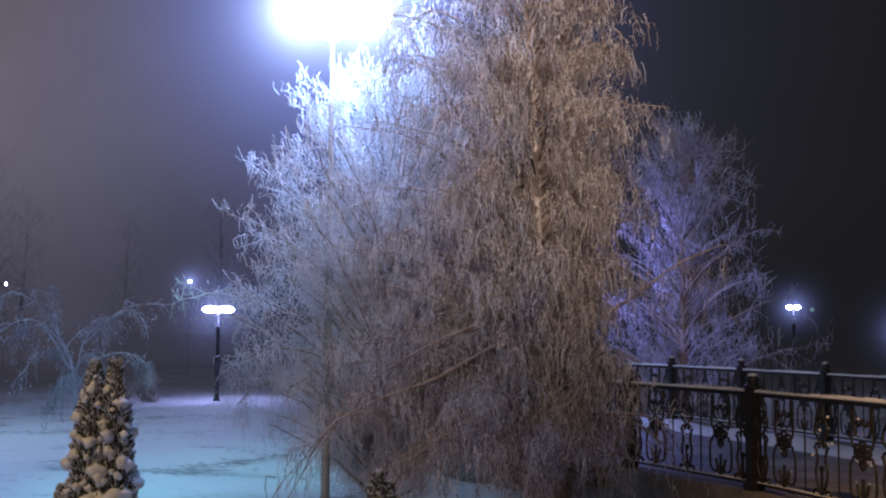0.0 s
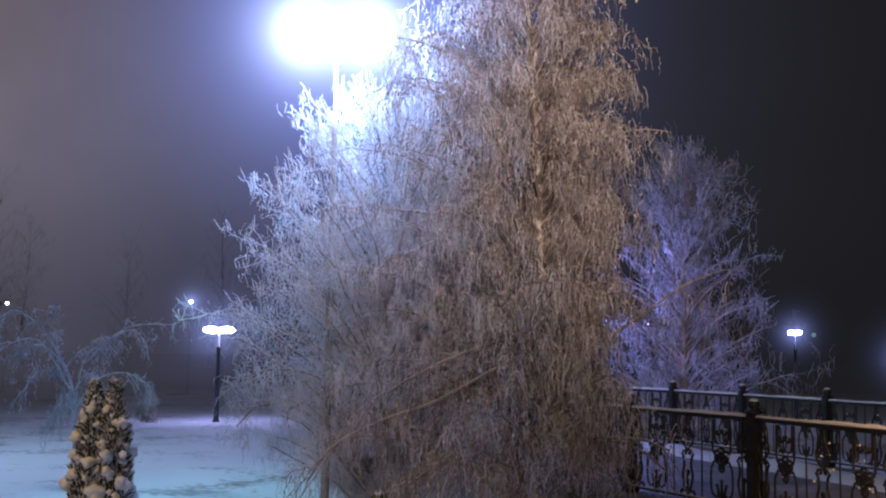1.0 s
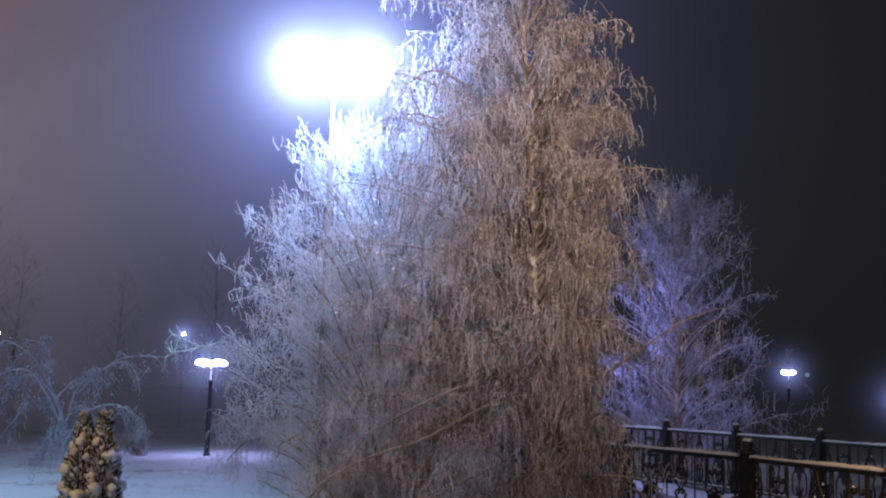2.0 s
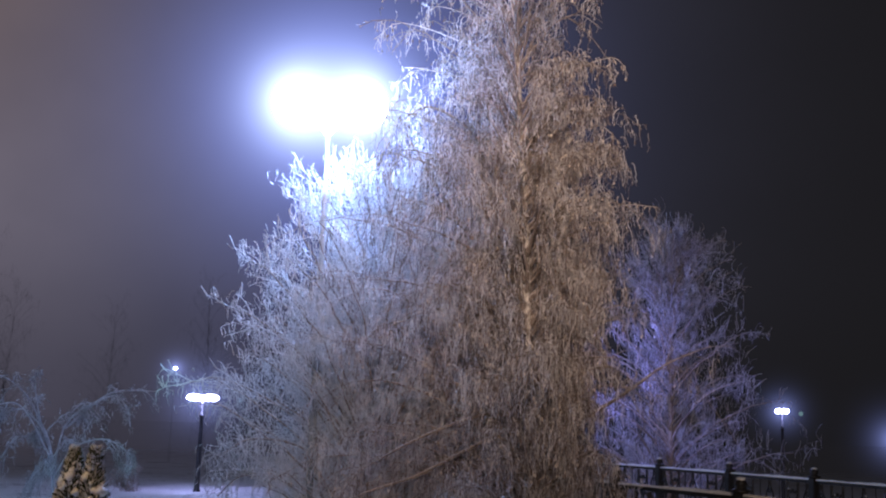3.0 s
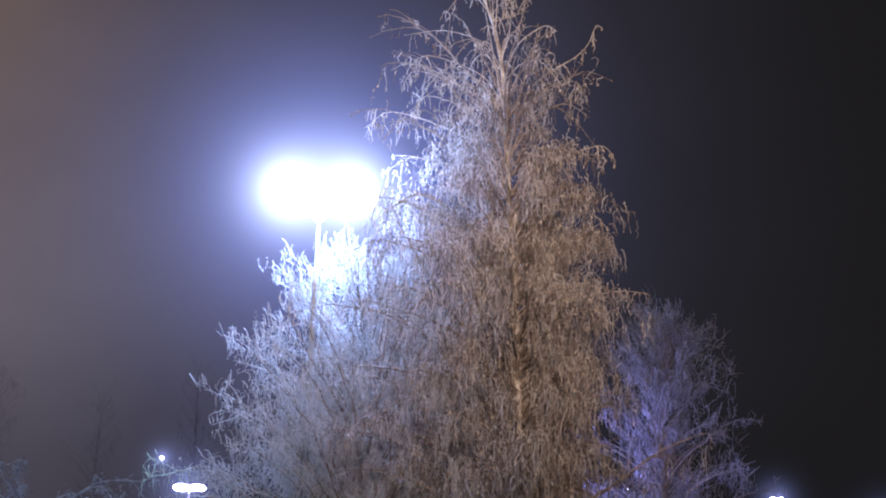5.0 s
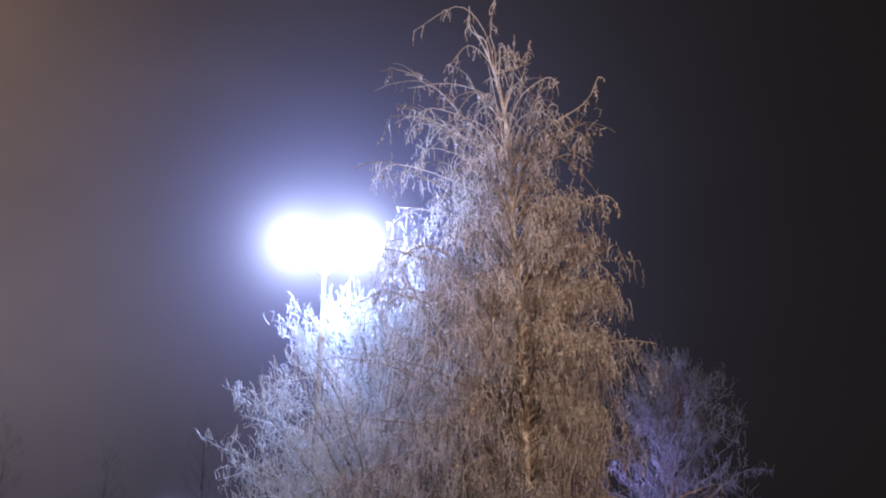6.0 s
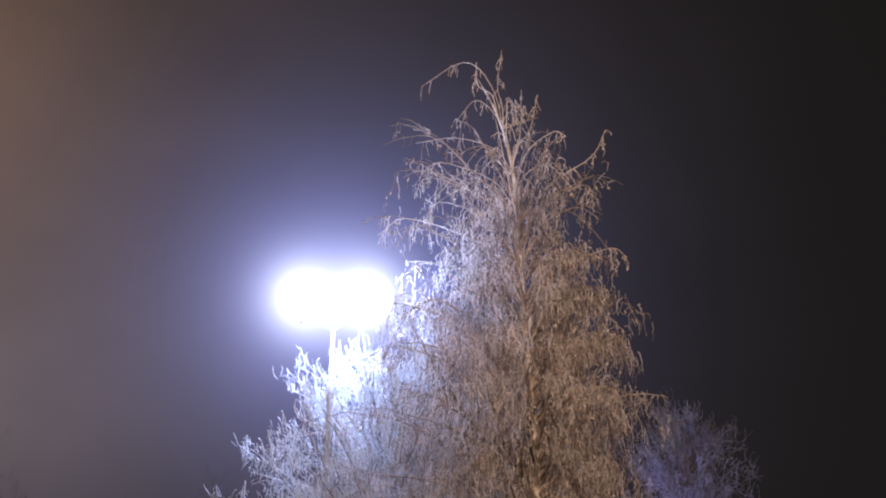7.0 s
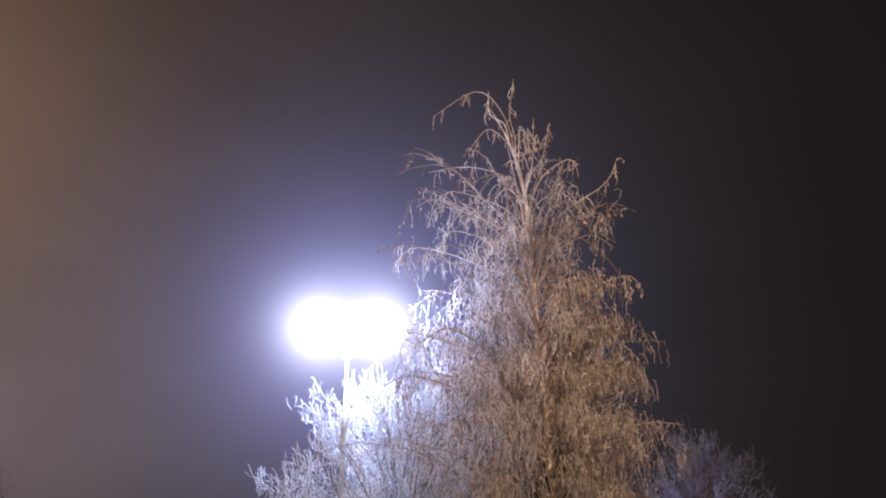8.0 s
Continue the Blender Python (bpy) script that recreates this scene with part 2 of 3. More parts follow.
# ---- ground, raised path ----
GROUND = -0.55
FRONT = [(6.15, 3.4), (5.44, 5.43), (4.72, 7.45), (4.0, 9.47), (3.28, 11.5), (2.31, 13.42), (1.19, 15.26), (-0.06, 17.0), (-1.4, 18.7)]
REAR = [(9.6, 7.0), (8.9, 9.0), (8.18, 11.02), (7.46, 13.03), (6.74, 15.05), (6.01, 17.07), (5.26, 19.13), (4.46, 21.1), (3.45, 22.98), (2.28, 24.8), (0.95, 26.5)]


def ground_height(x, y):
    far = np.clip((np.hypot(x, y) - 12) / 40, 0, 1)
    return GROUND - 0.15 * far + 0.06 * np.sin(x * 0.7 + 0.4 * y) * np.sin(y * 0.45) + 0.03 * np.sin(x * 2.1 + 1) * np.cos(y * 1.7) + 0.02 * np.sin(x * 5.3 + 2 * np.sin(y * 1.1)) * np.sin(y * 4.1 + 1.5 * np.sin(x * 0.9))


steps = np.unique(np.concatenate([np.linspace(-22, 22, 150), np.linspace(-60, 60, 61), np.linspace(-1500, -60, 19), np.linspace(60, 1500, 19)]))
gx, gy = np.meshgrid(steps, steps, indexing="ij")
gz = ground_height(gx, gy)
gi = np.arange(gx.size).reshape(gx.shape)
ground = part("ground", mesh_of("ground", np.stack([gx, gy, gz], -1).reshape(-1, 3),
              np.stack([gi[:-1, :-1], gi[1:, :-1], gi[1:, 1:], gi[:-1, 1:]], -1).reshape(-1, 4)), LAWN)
tagged(ground, "open park lawn under fresh uneven white snow", "snowy ground", kind="structure")


def strip(inner, outer, low, high, k=60):
    """A slab that follows two lines of the plan."""
    a, b = curve_line(np.array(inner), k), curve_line(np.array(outer), k)
    rows = [np.c_[a, np.full(k, low)], np.c_[a, np.full(k, high)], np.c_[b, np.full(k, high)], np.c_[b, np.full(k, low)]]
    v = np.concatenate(rows)
    f = [(r * k + i, r * k + i + 1, r2 * k + i + 1, r2 * k + i) for r, r2 in ((0, 1), (1, 2), (2, 3)) for i in range(k - 1)]
    f += [(0, k, 2 * k, 3 * k), (k - 1, 2 * k - 1, 3 * k - 1, 4 * k - 1)]
    return mesh_of("slab", v, f, False)


def offset(line, d):
    p = np.array(line, float)
    t = unit(np.gradient(p, axis=0))
    return p + np.c_[t[:, 1], -t[:, 0]] * d


pavement = part("pavement", strip(offset(FRONT, 0.16), offset(REAR, -0.16), -0.9, -0.03), PATH)
tagged(pavement, "raised path covered with trodden snow between railings", "path", kind="structure")
bank = curve_line(offset(REAR, -0.75), 220)
normal = np.c_[unit(np.gradient(bank, axis=0))[:, 1], -unit(np.gradient(bank, axis=0))[:, 0]]
bank_rows = []
for j in range(9):
    u = j / 8
    wobble = np.array([0.16 * noise.noise((i * 0.09, u * 2.0, 4.0)) for i in range(220)])
    tall = np.array([0.16 + 0.12 * noise.noise((i * 0.12, 3.0, u)) for i in range(220)])
    bank_rows.append(np.c_[bank + normal * ((u - 0.5) * 1.15 + wobble)[:, None], -0.05 + tall * math.sin(math.pi * u)])
bi = np.arange(9 * 220).reshape(9, 220)
snow_bank = part("snow_bank", mesh_of("snow_bank", np.concatenate(bank_rows), np.stack([bi[:-1, :-1], bi[1:, :-1], bi[1:, 1:], bi[:-1, 1:]], -1).reshape(-1, 4)), SNOW)
tagged(snow_bank, "long low bank of cleared snow along the railing", "snow bank", kind="structure")
for line, name in ((FRONT, "front"), (REAR, "rear")):
    plinth = part("plinth", strip(offset(line, -0.15), offset(line, 0.15), -0.9, 0.0), STONE)
    tagged(plinth, "low grey stone plinth under the iron railing", "plinth", kind="structure")


# ---- iron railings ----
def bent(points, k, r, sides=5):
    v, f = tubes([[(x, 0, z) for x, z in curve_line(points, k)]], [[r] * k], sides)
    return v, f


def spiral(cx, cz, r0, r1, a0, a1, k=14):
    return [(cx + (r0 + (r1 - r0) * i / (k - 1)) * math.cos(a0 + (a1 - a0) * i / (k - 1)), cz + (r0 + (r1 - r0) * i / (k - 1)) * math.sin(a0 + (a1 - a0) * i / (k - 1))) for i in range(k)]


def mirrored(points):
    return [(-x, z) for x, z in points]


def medallion_pieces():
    """The bent bars of the wide ornament, each a mesh of its own, with its name."""
    out = []
    upper = [(0.14, 0.97), (0.14, 0.78), (0.145, 0.68), (0.125, 0.6), (0.075, 0.565)] + spiral(0.075, 0.605, 0.04, 0.012, -1.6, 3.2, 8)
    lower = spiral(0.1, 0.49, 0.012, 0.04, 3.0, -0.4, 7) + [(0.155, 0.46), (0.17, 0.4), (0.17, 0.22), (0.14, 0.15), (0.08, 0.13), (0.05, 0.17)]
    inner = [(0.11, 0.97), (0.11, 0.8), (0.09, 0.72), (0.05, 0.7)]
    for c in (upper, lower, inner):
        for side in (c, mirrored(c)):
            out.append(("scroll", bent(side, 30, 0.0127)))
    out.append(("ring", bent(spiral(0, 0.53, 0.062, 0.062, 0, 2 * math.pi, 20), 26, 0.0143)))
    out.append(("stem", bent([(0, 0.62), (0.012, 0.56), (-0.006, 0.5), (0, 0.43)], 10, 0.0169)))
    for dx, top in ((0, 0.32), (0.055, 0.27), (-0.055, 0.27)):
        out.append(("iron_leaf", bent([(0, 0.09), (dx * 0.8, 0.17), (dx * 1.4, top)], 10, 0.0169)))
    for s in (1, -1):
        out.append(("curl", bent([(s * x, z) for x, z in spiral(0.055, 0.83, 0.012, 0.045, 1.0, -3.9, 10)], 16, 0.0149)))
        out.append(("petal", bent([(s * x, z) for x, z in [(0.01, 0.53), (0.05, 0.58), (0.095, 0.575), (0.1, 0.54), (0.05, 0.515), (0.012, 0.52)]], 14, 0.0156)))
        out.append(("petal", bent([(s * x, z) for x, z in [(0.0, 0.55), (0.03, 0.6), (0.035, 0.645), (0.0, 0.66)]], 10, 0.0156)))
        out.append(("petal", bent([(s * x, z) for x, z in [(0.0, 0.5), (0.035, 0.46), (0.03, 0.42), (0.0, 0.4)]], 10, 0.0143)))
    return out


def tulip_pieces():
    out = []
    for s in (1, -1):
        out.append(("scroll", bent([(s * x, z) for x, z in [(0.02, 0.97), (0.03, 0.86), (0.085, 0.76), (0.085, 0.68), (0.03, 0.62), (0.01, 0.58)]], 20, 0.0143)))
        out.append(("scroll", bent([(s * x, z) for x, z in [(0.008, 0.1), (0.06, 0.2), (0.085, 0.32), (0.06, 0.42), (0.075, 0.52), (0.1, 0.55)]], 20, 0.0149)))
        out.append(("curl", bent([(s * x, z) for x, z in spiral(0.045, 0.56, 0.035, 0.01, 0, 4.6, 9)], 14, 0.0149)))
        out.append(("curl", bent([(s * x, z) for x, z in spiral(0.08, 0.12, 0.012, 0.05, 3.0, -1.2, 9)], 14, 0.0143)))
    out.append(("iron_leaf", bent([(0, 0.08), (0, 0.2), (0, 0.33)], 8, 0.0156)))
    out.append(("ring", bent(spiral(0, 0.35, 0.02, 0.02, 0, 6.28, 10), 12, 0.0143)))
    out.append(("ring", bent(spiral(0, 0.8, 0.03, 0.03, 0, 6.28, 10), 12, 0.0130)))
    return out


def mesh_from_bm(bm, name, material):
    me = bpy.data.meshes.new(name)
    bm.to_mesh(me)
    bm.free()
    me.materials.append(material)
    return me


rng_fence = np.random.default_rng(5)
MEDALLION = [(n, mesh_of(n, *d)) for n, d in medallion_pieces()]
TULIP = [(n, mesh_of(n, *d)) for n, d in tulip_pieces()]
BAR = mesh_of("bar", *tubes([[(0, 0, 0.06), (0, 0, 0.5), (0, 0, 1.0)]], [[0.009] * 3], 6))
DAB = mesh_from_bm(lump(0.022, rng_fence, 0.3, 1), "snow_dab", SNOW)
for me in [BAR] + [m for _, m in MEDALLION + TULIP]:
    me.materials.append(IRON)
POST = mesh_from_bm(box(0.13, 0.13, 1.06, 0.012, (0, 0, 0.53)), "post", IRON)
POST_CAP = mesh_from_bm(lathe([(0.1, 1.06), (0.1, 1.085), (0.055, 1.1), (0.05, 1.12), (0.068, 1.145), (0.06, 1.175), (0.02, 1.2), (0.005, 1.205)], 16), "post_cap", IRON)
POST_BASE = mesh_from_bm(box(0.17, 0.17, 0.1, 0.015, (0, 0, 0.05)), "post_base", IRON)


def snow_ridge(length, width, height, rng):
    """A soft roll of snow that lies on a rail, uneven along its length."""
    k, m = int(length * 22), 7
    v, f = [], []
    for i in range(k + 1):
        x = length * (i / k - 0.5)
        h = height * (0.75 + 0.5 * noise.noise((x * 3, width * 90, 3.1 * rng.random() * 0.1)))
        w = width * (0.9 + 0.25 * noise.noise((x * 4, 7.0, 1.0)))
        for j in range(m):
            a = math.pi * j / (m - 1)
            v.append((x, w / 2 * math.cos(a), h * math.sin(a)))
    for i in range(k):
        for j in range(m - 1):
            p = i * m + j
            f.append((p, p + 1, p + m + 1, p + m))
        p = i * m
        f.append((p, p + m, p + 2 * m - 1, p + m - 1))
    return mesh_of("snow_ridge", v, f)


def fence_post(x, y, turn, railing):
    shaft = part("post", POST, None, railing, "square cast-iron post with a turned cap", Matrix.Translation((x, y, 0)) @ Matrix.Rotation(turn, 4, "Z"))
    part("cap", POST_CAP, None, shaft)
    part("foot", POST_BASE, None, shaft)
    part("snow_cap", mesh_from_bm(lump(0.05, rng_fence, 0.2), "snow", SNOW), None, shaft, "small cap of snow", Matrix.Translation((0, 0, 1.2)) @ Matrix.Diagonal((1, 1, 0.4, 1)))
    for i in range(3):
        part("snow_speck", DAB, None, shaft, "clinging fleck of snow", Matrix.Translation((rng_fence.uniform(-0.04, 0.04), -0.068, rng_fence.uniform(0.25, 0.9))))


def fence_bay(a, b, railing):
    a, b = Vector((*a, 0)), Vector((*b, 0))
    d = b - a
    length = d.length - 0.13
    t = part("top_rail", box(length, 0.06, 0.045, 0.01, (0, 0, 1.0)), IRON, railing, "",
             Matrix.Translation((a + b) / 2) @ Matrix.Rotation(math.atan2(d.y, d.x), 4, "Z"))
    part("snow_ridge", snow_ridge(length, 0.075, 0.045, rng_fence), SNOW, t, "roll of snow along the rail", Matrix.Translation((0, 0, 1.022)))
    part("bottom_rail", box(length, 0.04, 0.03, 0.006, (0, 0, 0.075)), IRON, t)
    part("snow_ridge", snow_ridge(length, 0.05, 0.018, rng_fence), SNOW, t, "thin roll of snow along the lower rail", Matrix.Translation((0, 0, 0.09)))
    for u in (-0.44, -0.12, 0.12, 0.44):
        part("bar", BAR, None, t, place=Matrix.Translation((u * length, 0, 0)))
    for u in (-0.28, 0.28):
        for n, me in MEDALLION:
            part(n, me, None, t, place=Matrix.Translation((u * length, 0, 0)))
    for u in (0.0, -0.455, 0.455):
        for n, me in TULIP:
            part(n, me, None, t, place=Matrix.Translation((u * length, 0.006 if u else 0, 0)))
    for u in (-0.28, 0.28, 0.0):
        for i in range(15):
            part("snow_dab", DAB, None, t, "dab of snow on the scrolls", Matrix.Translation((u * length + rng_fence.uniform(-0.14, 0.14), rng_fence.uniform(-0.01, 0.01), rng_fence.choice([0.12, 0.28, 0.47, 0.57, 0.62, 0.72, 0.85]) + rng_fence.uniform(-0.02, 0.02))) @ Matrix.Scale(rng_fence.uniform(0.25, 0.85), 4))


for line in (FRONT, REAR):
    railing = thing("railing", (0, 0, 0), "ornate black wrought-iron railing with snow on its rails", "railing", "path railings")
    for p, q in zip(line, line[1:]):
        fence_bay(p, q, railing)
    for i, p in enumerate(line):
        q, r = line[min(i + 1, len(line) - 1)], line[max(i - 1, 0)]
        fence_post(*p, math.atan2(q[1] - r[1], q[0] - r[0]), railing)


# ---- trees ----
def weeping_lines(rng, starts, length, spread, k=6):
    """Twigs that leave a branch, arch over and hang down."""
    n = len(starts)
    s = np.linspace(0, 1, k)[None, :, None]
    turn = rng.uniform(0, 2 * math.pi, n)
    out = np.c_[np.cos(turn), np.sin(turn), np.zeros(n)]
    lines = starts[:, None, :] + out[:, None, :] * (spread[:, None, None] * (1 - np.exp(-2.5 * s))) + np.array([0, 0, -1.0]) * (length[:, None, None] * s ** 1.25)
    lines[:, :, 2] += (0.25 * spread[:, None]) * np.sin(s[:, :, 0] * math.pi) * rng.uniform(0, 1.5, n)[:, None]
    wob = np.cumsum(rng.normal(0, 0.016, (n, k, 3)), axis=1)
    wob[:, 0] = 0
    return lines + wob


def along(line, u):
    i = u * (len(line) - 1)
    a = int(i)
    b = min(a + 1, len(line) - 1)
    return line[a] + (line[b] - line[a]) * (i - a)


def tree(name, base, trunk, trunk_r, reach, limb_n, low, high, seed, label, twig_n, twig_len, twig_r, twig_mat, leaf_mat, leaf_n, leaf_len,
         rise=0.9, droop=0.9, sub_n=7, sub_droop=0.5, extra=(), tips=0, tip_len=0.6, own=40, thin=2.0, fine=1.0, clear=0.0, limb_mat=None, hook=0.4, crest=0, sprays=(), sparse=0.0,
         even=0.55, tip_r=1.15, slack=(0.12, 0.5), sub_len=1.0, room=0.0, bare=99.0, spray_mat=SPRAY):
    """A tree from its trunk line, the reach of its crown at each height and the habit of its branches."""
    rng = np.random.default_rng(seed)
    t = thing(name, base, label, "tree")
    b0 = np.array(base)

    def crowded(lines, firm=False):
        """Which lines come too near the lamp heads; left out as the lamp would burn them to white."""
        near = np.linalg.norm((np.asarray(lines) + b0 - np.array(LAMP)) * np.array([0.6, 1.0, 1.0]), axis=-1).min(axis=-1)
        return near < (room * 1.35 if firm else room * rng.uniform(0.85, 1.7, near.shape) ** 1.2)

    tl = curve_line(np.array(trunk) - b0, 40)
    tr = trunk_r * (1 - np.linspace(0, 1, 40)) ** 0.95 + 0.005
    tr[:3] *= np.array([1.5, 1.25, 1.08])
    part("trunk", mesh_of("trunk", *tubes([tl], [tr], 10)), limb_mat or BARK, t, "pale frosted bark with orange stains")
    top = tl[-1, 2]
    limbs, radii, bunches = [], [], []
    for i in range(limb_n):
        h = low + (high - low) * ((i + rng.uniform(0, 1)) / limb_n) ** 1.1
        root = along(tl, min(0.985, h / top))
        turn = i * 2.399 + rng.normal(0, 0.35)
        out = np.array([math.cos(turn), math.sin(turn), 0])
        steep = rise * (1 + 0.9 * (h / top) ** 2)
        r = reach(h + 0.3, turn)
        for again in range(4):
            r = 0.5 * r + 0.5 * reach(h + 0.85 * (steep - droop) * r, turn)
        r = max(0.12, r * (rng.uniform(even, 1.0) if i % 3 else rng.uniform(0.2, 0.55)))
        s = np.linspace(0, 1, 14)
        z = steep * r * s - droop * r * s ** 2.4
        bend = rng.normal(0, 0.12) * r
        side = np.array([-out[1], out[0], 0])
        line = root + out * (r * s ** 1.05)[:, None] + side * (bend * s ** 2)[:, None] + np.array([0, 0, 1.0]) * z[:, None]
        line[1:] += np.cumsum(rng.normal(0, 0.014, (13, 3)), axis=0)
        if room and crowded(line, True):
            continue
        limbs.append(line)
        radii.append((trunk_r * 0.42 * (1 - 0.85 * h / top)) * (1 - s) ** 0.8 + 0.0042)
    for pts in extra:
        limbs.append(curve_line(np.array(pts) - b0, 14))
        radii.append(trunk_r * 0.28 * (1 - np.linspace(0, 1, 14)) ** 0.8 + 0.007)
    main = len(limbs)
    leaders = []
    for i in range(crest // 6):
        root = along(tl, rng.uniform(0.55, 0.85))
        s = np.linspace(0, 1, 14)[:, None]
        turn = rng.uniform(0, 2 * math.pi)
        out = np.array([math.cos(turn), math.sin(turn), 0])
        ln = rng.uniform(0.5, 0.85) * (top - 0.2 - root[2])
        leaders.append(root + out * rng.uniform(0.25, 0.65) * s ** 0.8 + np.array([0, 0, 1.0]) * ln * s + np.array([0.08, 0.0, 0.0]) * np.sin(3 * s) * rng.normal())
        limbs.append(leaders[-1])
        radii.append(0.007 * (1 - s[:, 0]) + 0.0034)
    for i in range(crest):
        if i % 2 and leaders:
            stem = leaders[rng.integers(0, len(leaders))]
            root = along(stem, rng.uniform(0.2, 0.75))
        else:
            root = along(tl, 0.44 + 0.4 * (i + rng.random()) / crest)
        turn = i * 2.399 + rng.normal(0, 0.4)
        out = np.array([math.cos(turn), math.sin(turn), 0])
        ln = rng.uniform(0.4, 0.9) * (1.05 - 0.6 * max(0.0, root[2] / top - 0.75) / 0.25)
        s = np.linspace(0, 1, 14)[:, None]
        bow = rng.uniform(0.5, 1.35)
        line = root + out * ln * rng.uniform(0.35, 0.8) * s ** 1.15 + np.array([0, 0, 1.0]) * ln * (1.1 * s - bow * s ** 2.6)
        limbs.append(line)
        radii.append(0.0035 * (1 - s[:, 0]) + 0.003)
        for q in range(3):
            bunches.append(along(line, rng.uniform(0.4, 1.0)))
    for pts in sprays:
        limbs.append(curve_line(np.array(pts) - b0, 14))
        radii.append(0.004 * (1 - np.linspace(0, 1, 14)) + 0.0034)
        bunches += [along(limbs[-1], rng.uniform(0.45, 1.0)) for q in range(7)] + [along(limbs[-1], rng.uniform(0.8, 1.0)) for q in range(2)]
    order = np.argsort([-np.linalg.norm(l[-1] - l[0]) for l in limbs])
    for j in order[:own]:
        part("limb", mesh_of("limb", *tubes([limbs[j]], [radii[j]], 6)), spray_mat if j >= main else limb_mat or LIMB, t)
    for rest, name, mat in (([j for j in order[own:] if j < main], "limbwork", limb_mat or LIMB), ([j for j in order[own:] if j >= main], "spraywork", spray_mat)):
        if rest:
            part(name, mesh_of(name, *tubes([limbs[j] for j in rest], [radii[j] for j in rest], 5)), mat, t)["kind"] = "stuff"
    subs, sub_r = [], []
    for line in limbs[:main]:
        size = np.linalg.norm(line[-1] - line[0])
        for q in range(sub_n + int(size * 2)):
            u = rng.uniform(0.15, 1.0)
            p = along(line, u)
            way = unit(along(line, min(1, u + 0.08)) - along(line, max(0, u - 0.08)))
            way = unit(way + rng.normal(0, 0.6, 3) + np.array([0, 0, 0.25 * rise]))
            ln = sub_len * rng.uniform(0.25, 0.6) * (0.35 + 0.5 * size)
            s = np.linspace(0, 1, 9)[:, None]
            sub = p + way * ln * s + np.array([0, 0, -1.0]) * (sub_droop * ln * s ** 2)
            sub[1:] += np.cumsum(rng.normal(0, 0.007, (8, 3)), axis=0)
            if clear and sub[-1, 1] < 0.1 and sub[-1, 2] > 3.0 and np.abs(sub[:, 0] - np.interp(sub[:, 2], tl[:, 2], tl[:, 0])).min() < 0.07 and rng.random() < 0.6:
                continue
            if room and crowded(sub):
                continue
            subs.append(sub)
            sub_r.append((0.008 * (1 - 0.6 * s[:, 0]) + 0.003) * fine)
    part("branchwork", mesh_of("branchwork", *tubes(subs, sub_r, 3)), LIMB if leaf_mat is LEAF else twig_mat, t, "fine frosted branches")["kind"] = "stuff"
    pool = np.concatenate([np.concatenate([s[3:] for s in subs]), np.concatenate([l[2:] for l in limbs[:main]])])
    if clear:
        axis = np.interp(pool[:, 2], tl[:, 2], tl[:, 0])
        hidden = (np.abs(pool[:, 0] - axis) < clear) & (pool[:, 1] < 0.05) & (pool[:, 2] > 3.0) & (rng.random(len(pool)) < 0.92)
        pool = pool[~hidden]
    keep = np.interp(pool[:, 2] / top, [thin - 0.14, thin + 0.12], [1.0, 0.07]) * np.interp(pool[:, 2], [sparse - 0.5, sparse + 0.01], [0.3, 1.0])
    keep = keep * np.where(pool[:, 2] < 4.2, np.interp(pool[:, 0], [bare, bare + 0.6], [1.0, 0.22]), 1.0)
    starts = pool[rng.choice(len(pool), twig_n, p=keep / keep.sum())] + rng.normal(0, 0.05, (twig_n, 3))
    ln = twig_len * rng.uniform(0.25, 1.0, twig_n) * np.clip(0.45 + (top - starts[:, 2]) / top, 0.4, 1.1)
    ln = np.minimum(ln, np.maximum(starts[:, 2] - 0.1, 0.1))
    tw = weeping_lines(rng, starts, ln, ln * rng.uniform(*slack, twig_n))
    if clear:
        near = np.abs(tw[:, :, 0] - np.interp(tw[:, :, 2], tl[:, 2], tl[:, 0])).min(axis=1) < 0.09
        near &= (tw[:, 0, 1] < 0.1) & (tw[:, 0, 2] > 3.2) & (rng.random(twig_n) < 0.8)
        tw = tw[~near]
        twig_n = len(tw)
    if room:
        tw = tw[~crowded(tw)]
        twig_n = len(tw)
    k = tw.shape[1]
    wr = twig_r * rng.uniform(0.6, 1.3, twig_n)[:, None] * (1 - 0.45 * np.linspace(0, 1, k))[None]
    part("hanging_growth", mesh_of("hanging_growth", *tubes(tw, wr, 3)), twig_mat, t, "thin hanging twigs thick with hoar frost")["kind"] = "stuff"
    if tips:
        ends = np.array([s[-1] for s in subs] + [s[-3] for s in subs] + [l[-1] for l in limbs])
        p = ends[rng.integers(0, len(ends), tips)] + rng.normal(0, 0.025, (tips, 3))
        out = unit(np.c_[p[:, :2] - tl[len(tl) // 2, :2], np.zeros(tips)])
        s = np.linspace(0, 1, 7)[None, :, None]
        length = tip_len * rng.uniform(0.35, 1.0, tips)[:, None, None]
        lean = (out * rng.uniform(-0.1, 1.0, (tips, 1)) + rng.normal(0, 0.3, (tips, 3)) * np.array([1, 1, 0.2]))[:, None, :]
        curl = np.sin(math.pi * s) * rng.normal(0, 0.12, (tips, 1, 3))
        up = p[:, None, :] + lean * length * 0.6 * s ** 1.2 + np.array([0, 0, 1.0]) * length * (s - hook * rng.uniform(0.2, 1.0, (tips, 1, 1)) * s ** 3) + curl * length
        if room:
            up = up[~crowded(up) & ((up[:, 0, 2] > 2.4) | (rng.random(tips) < 0.4))]
            tips = len(up)
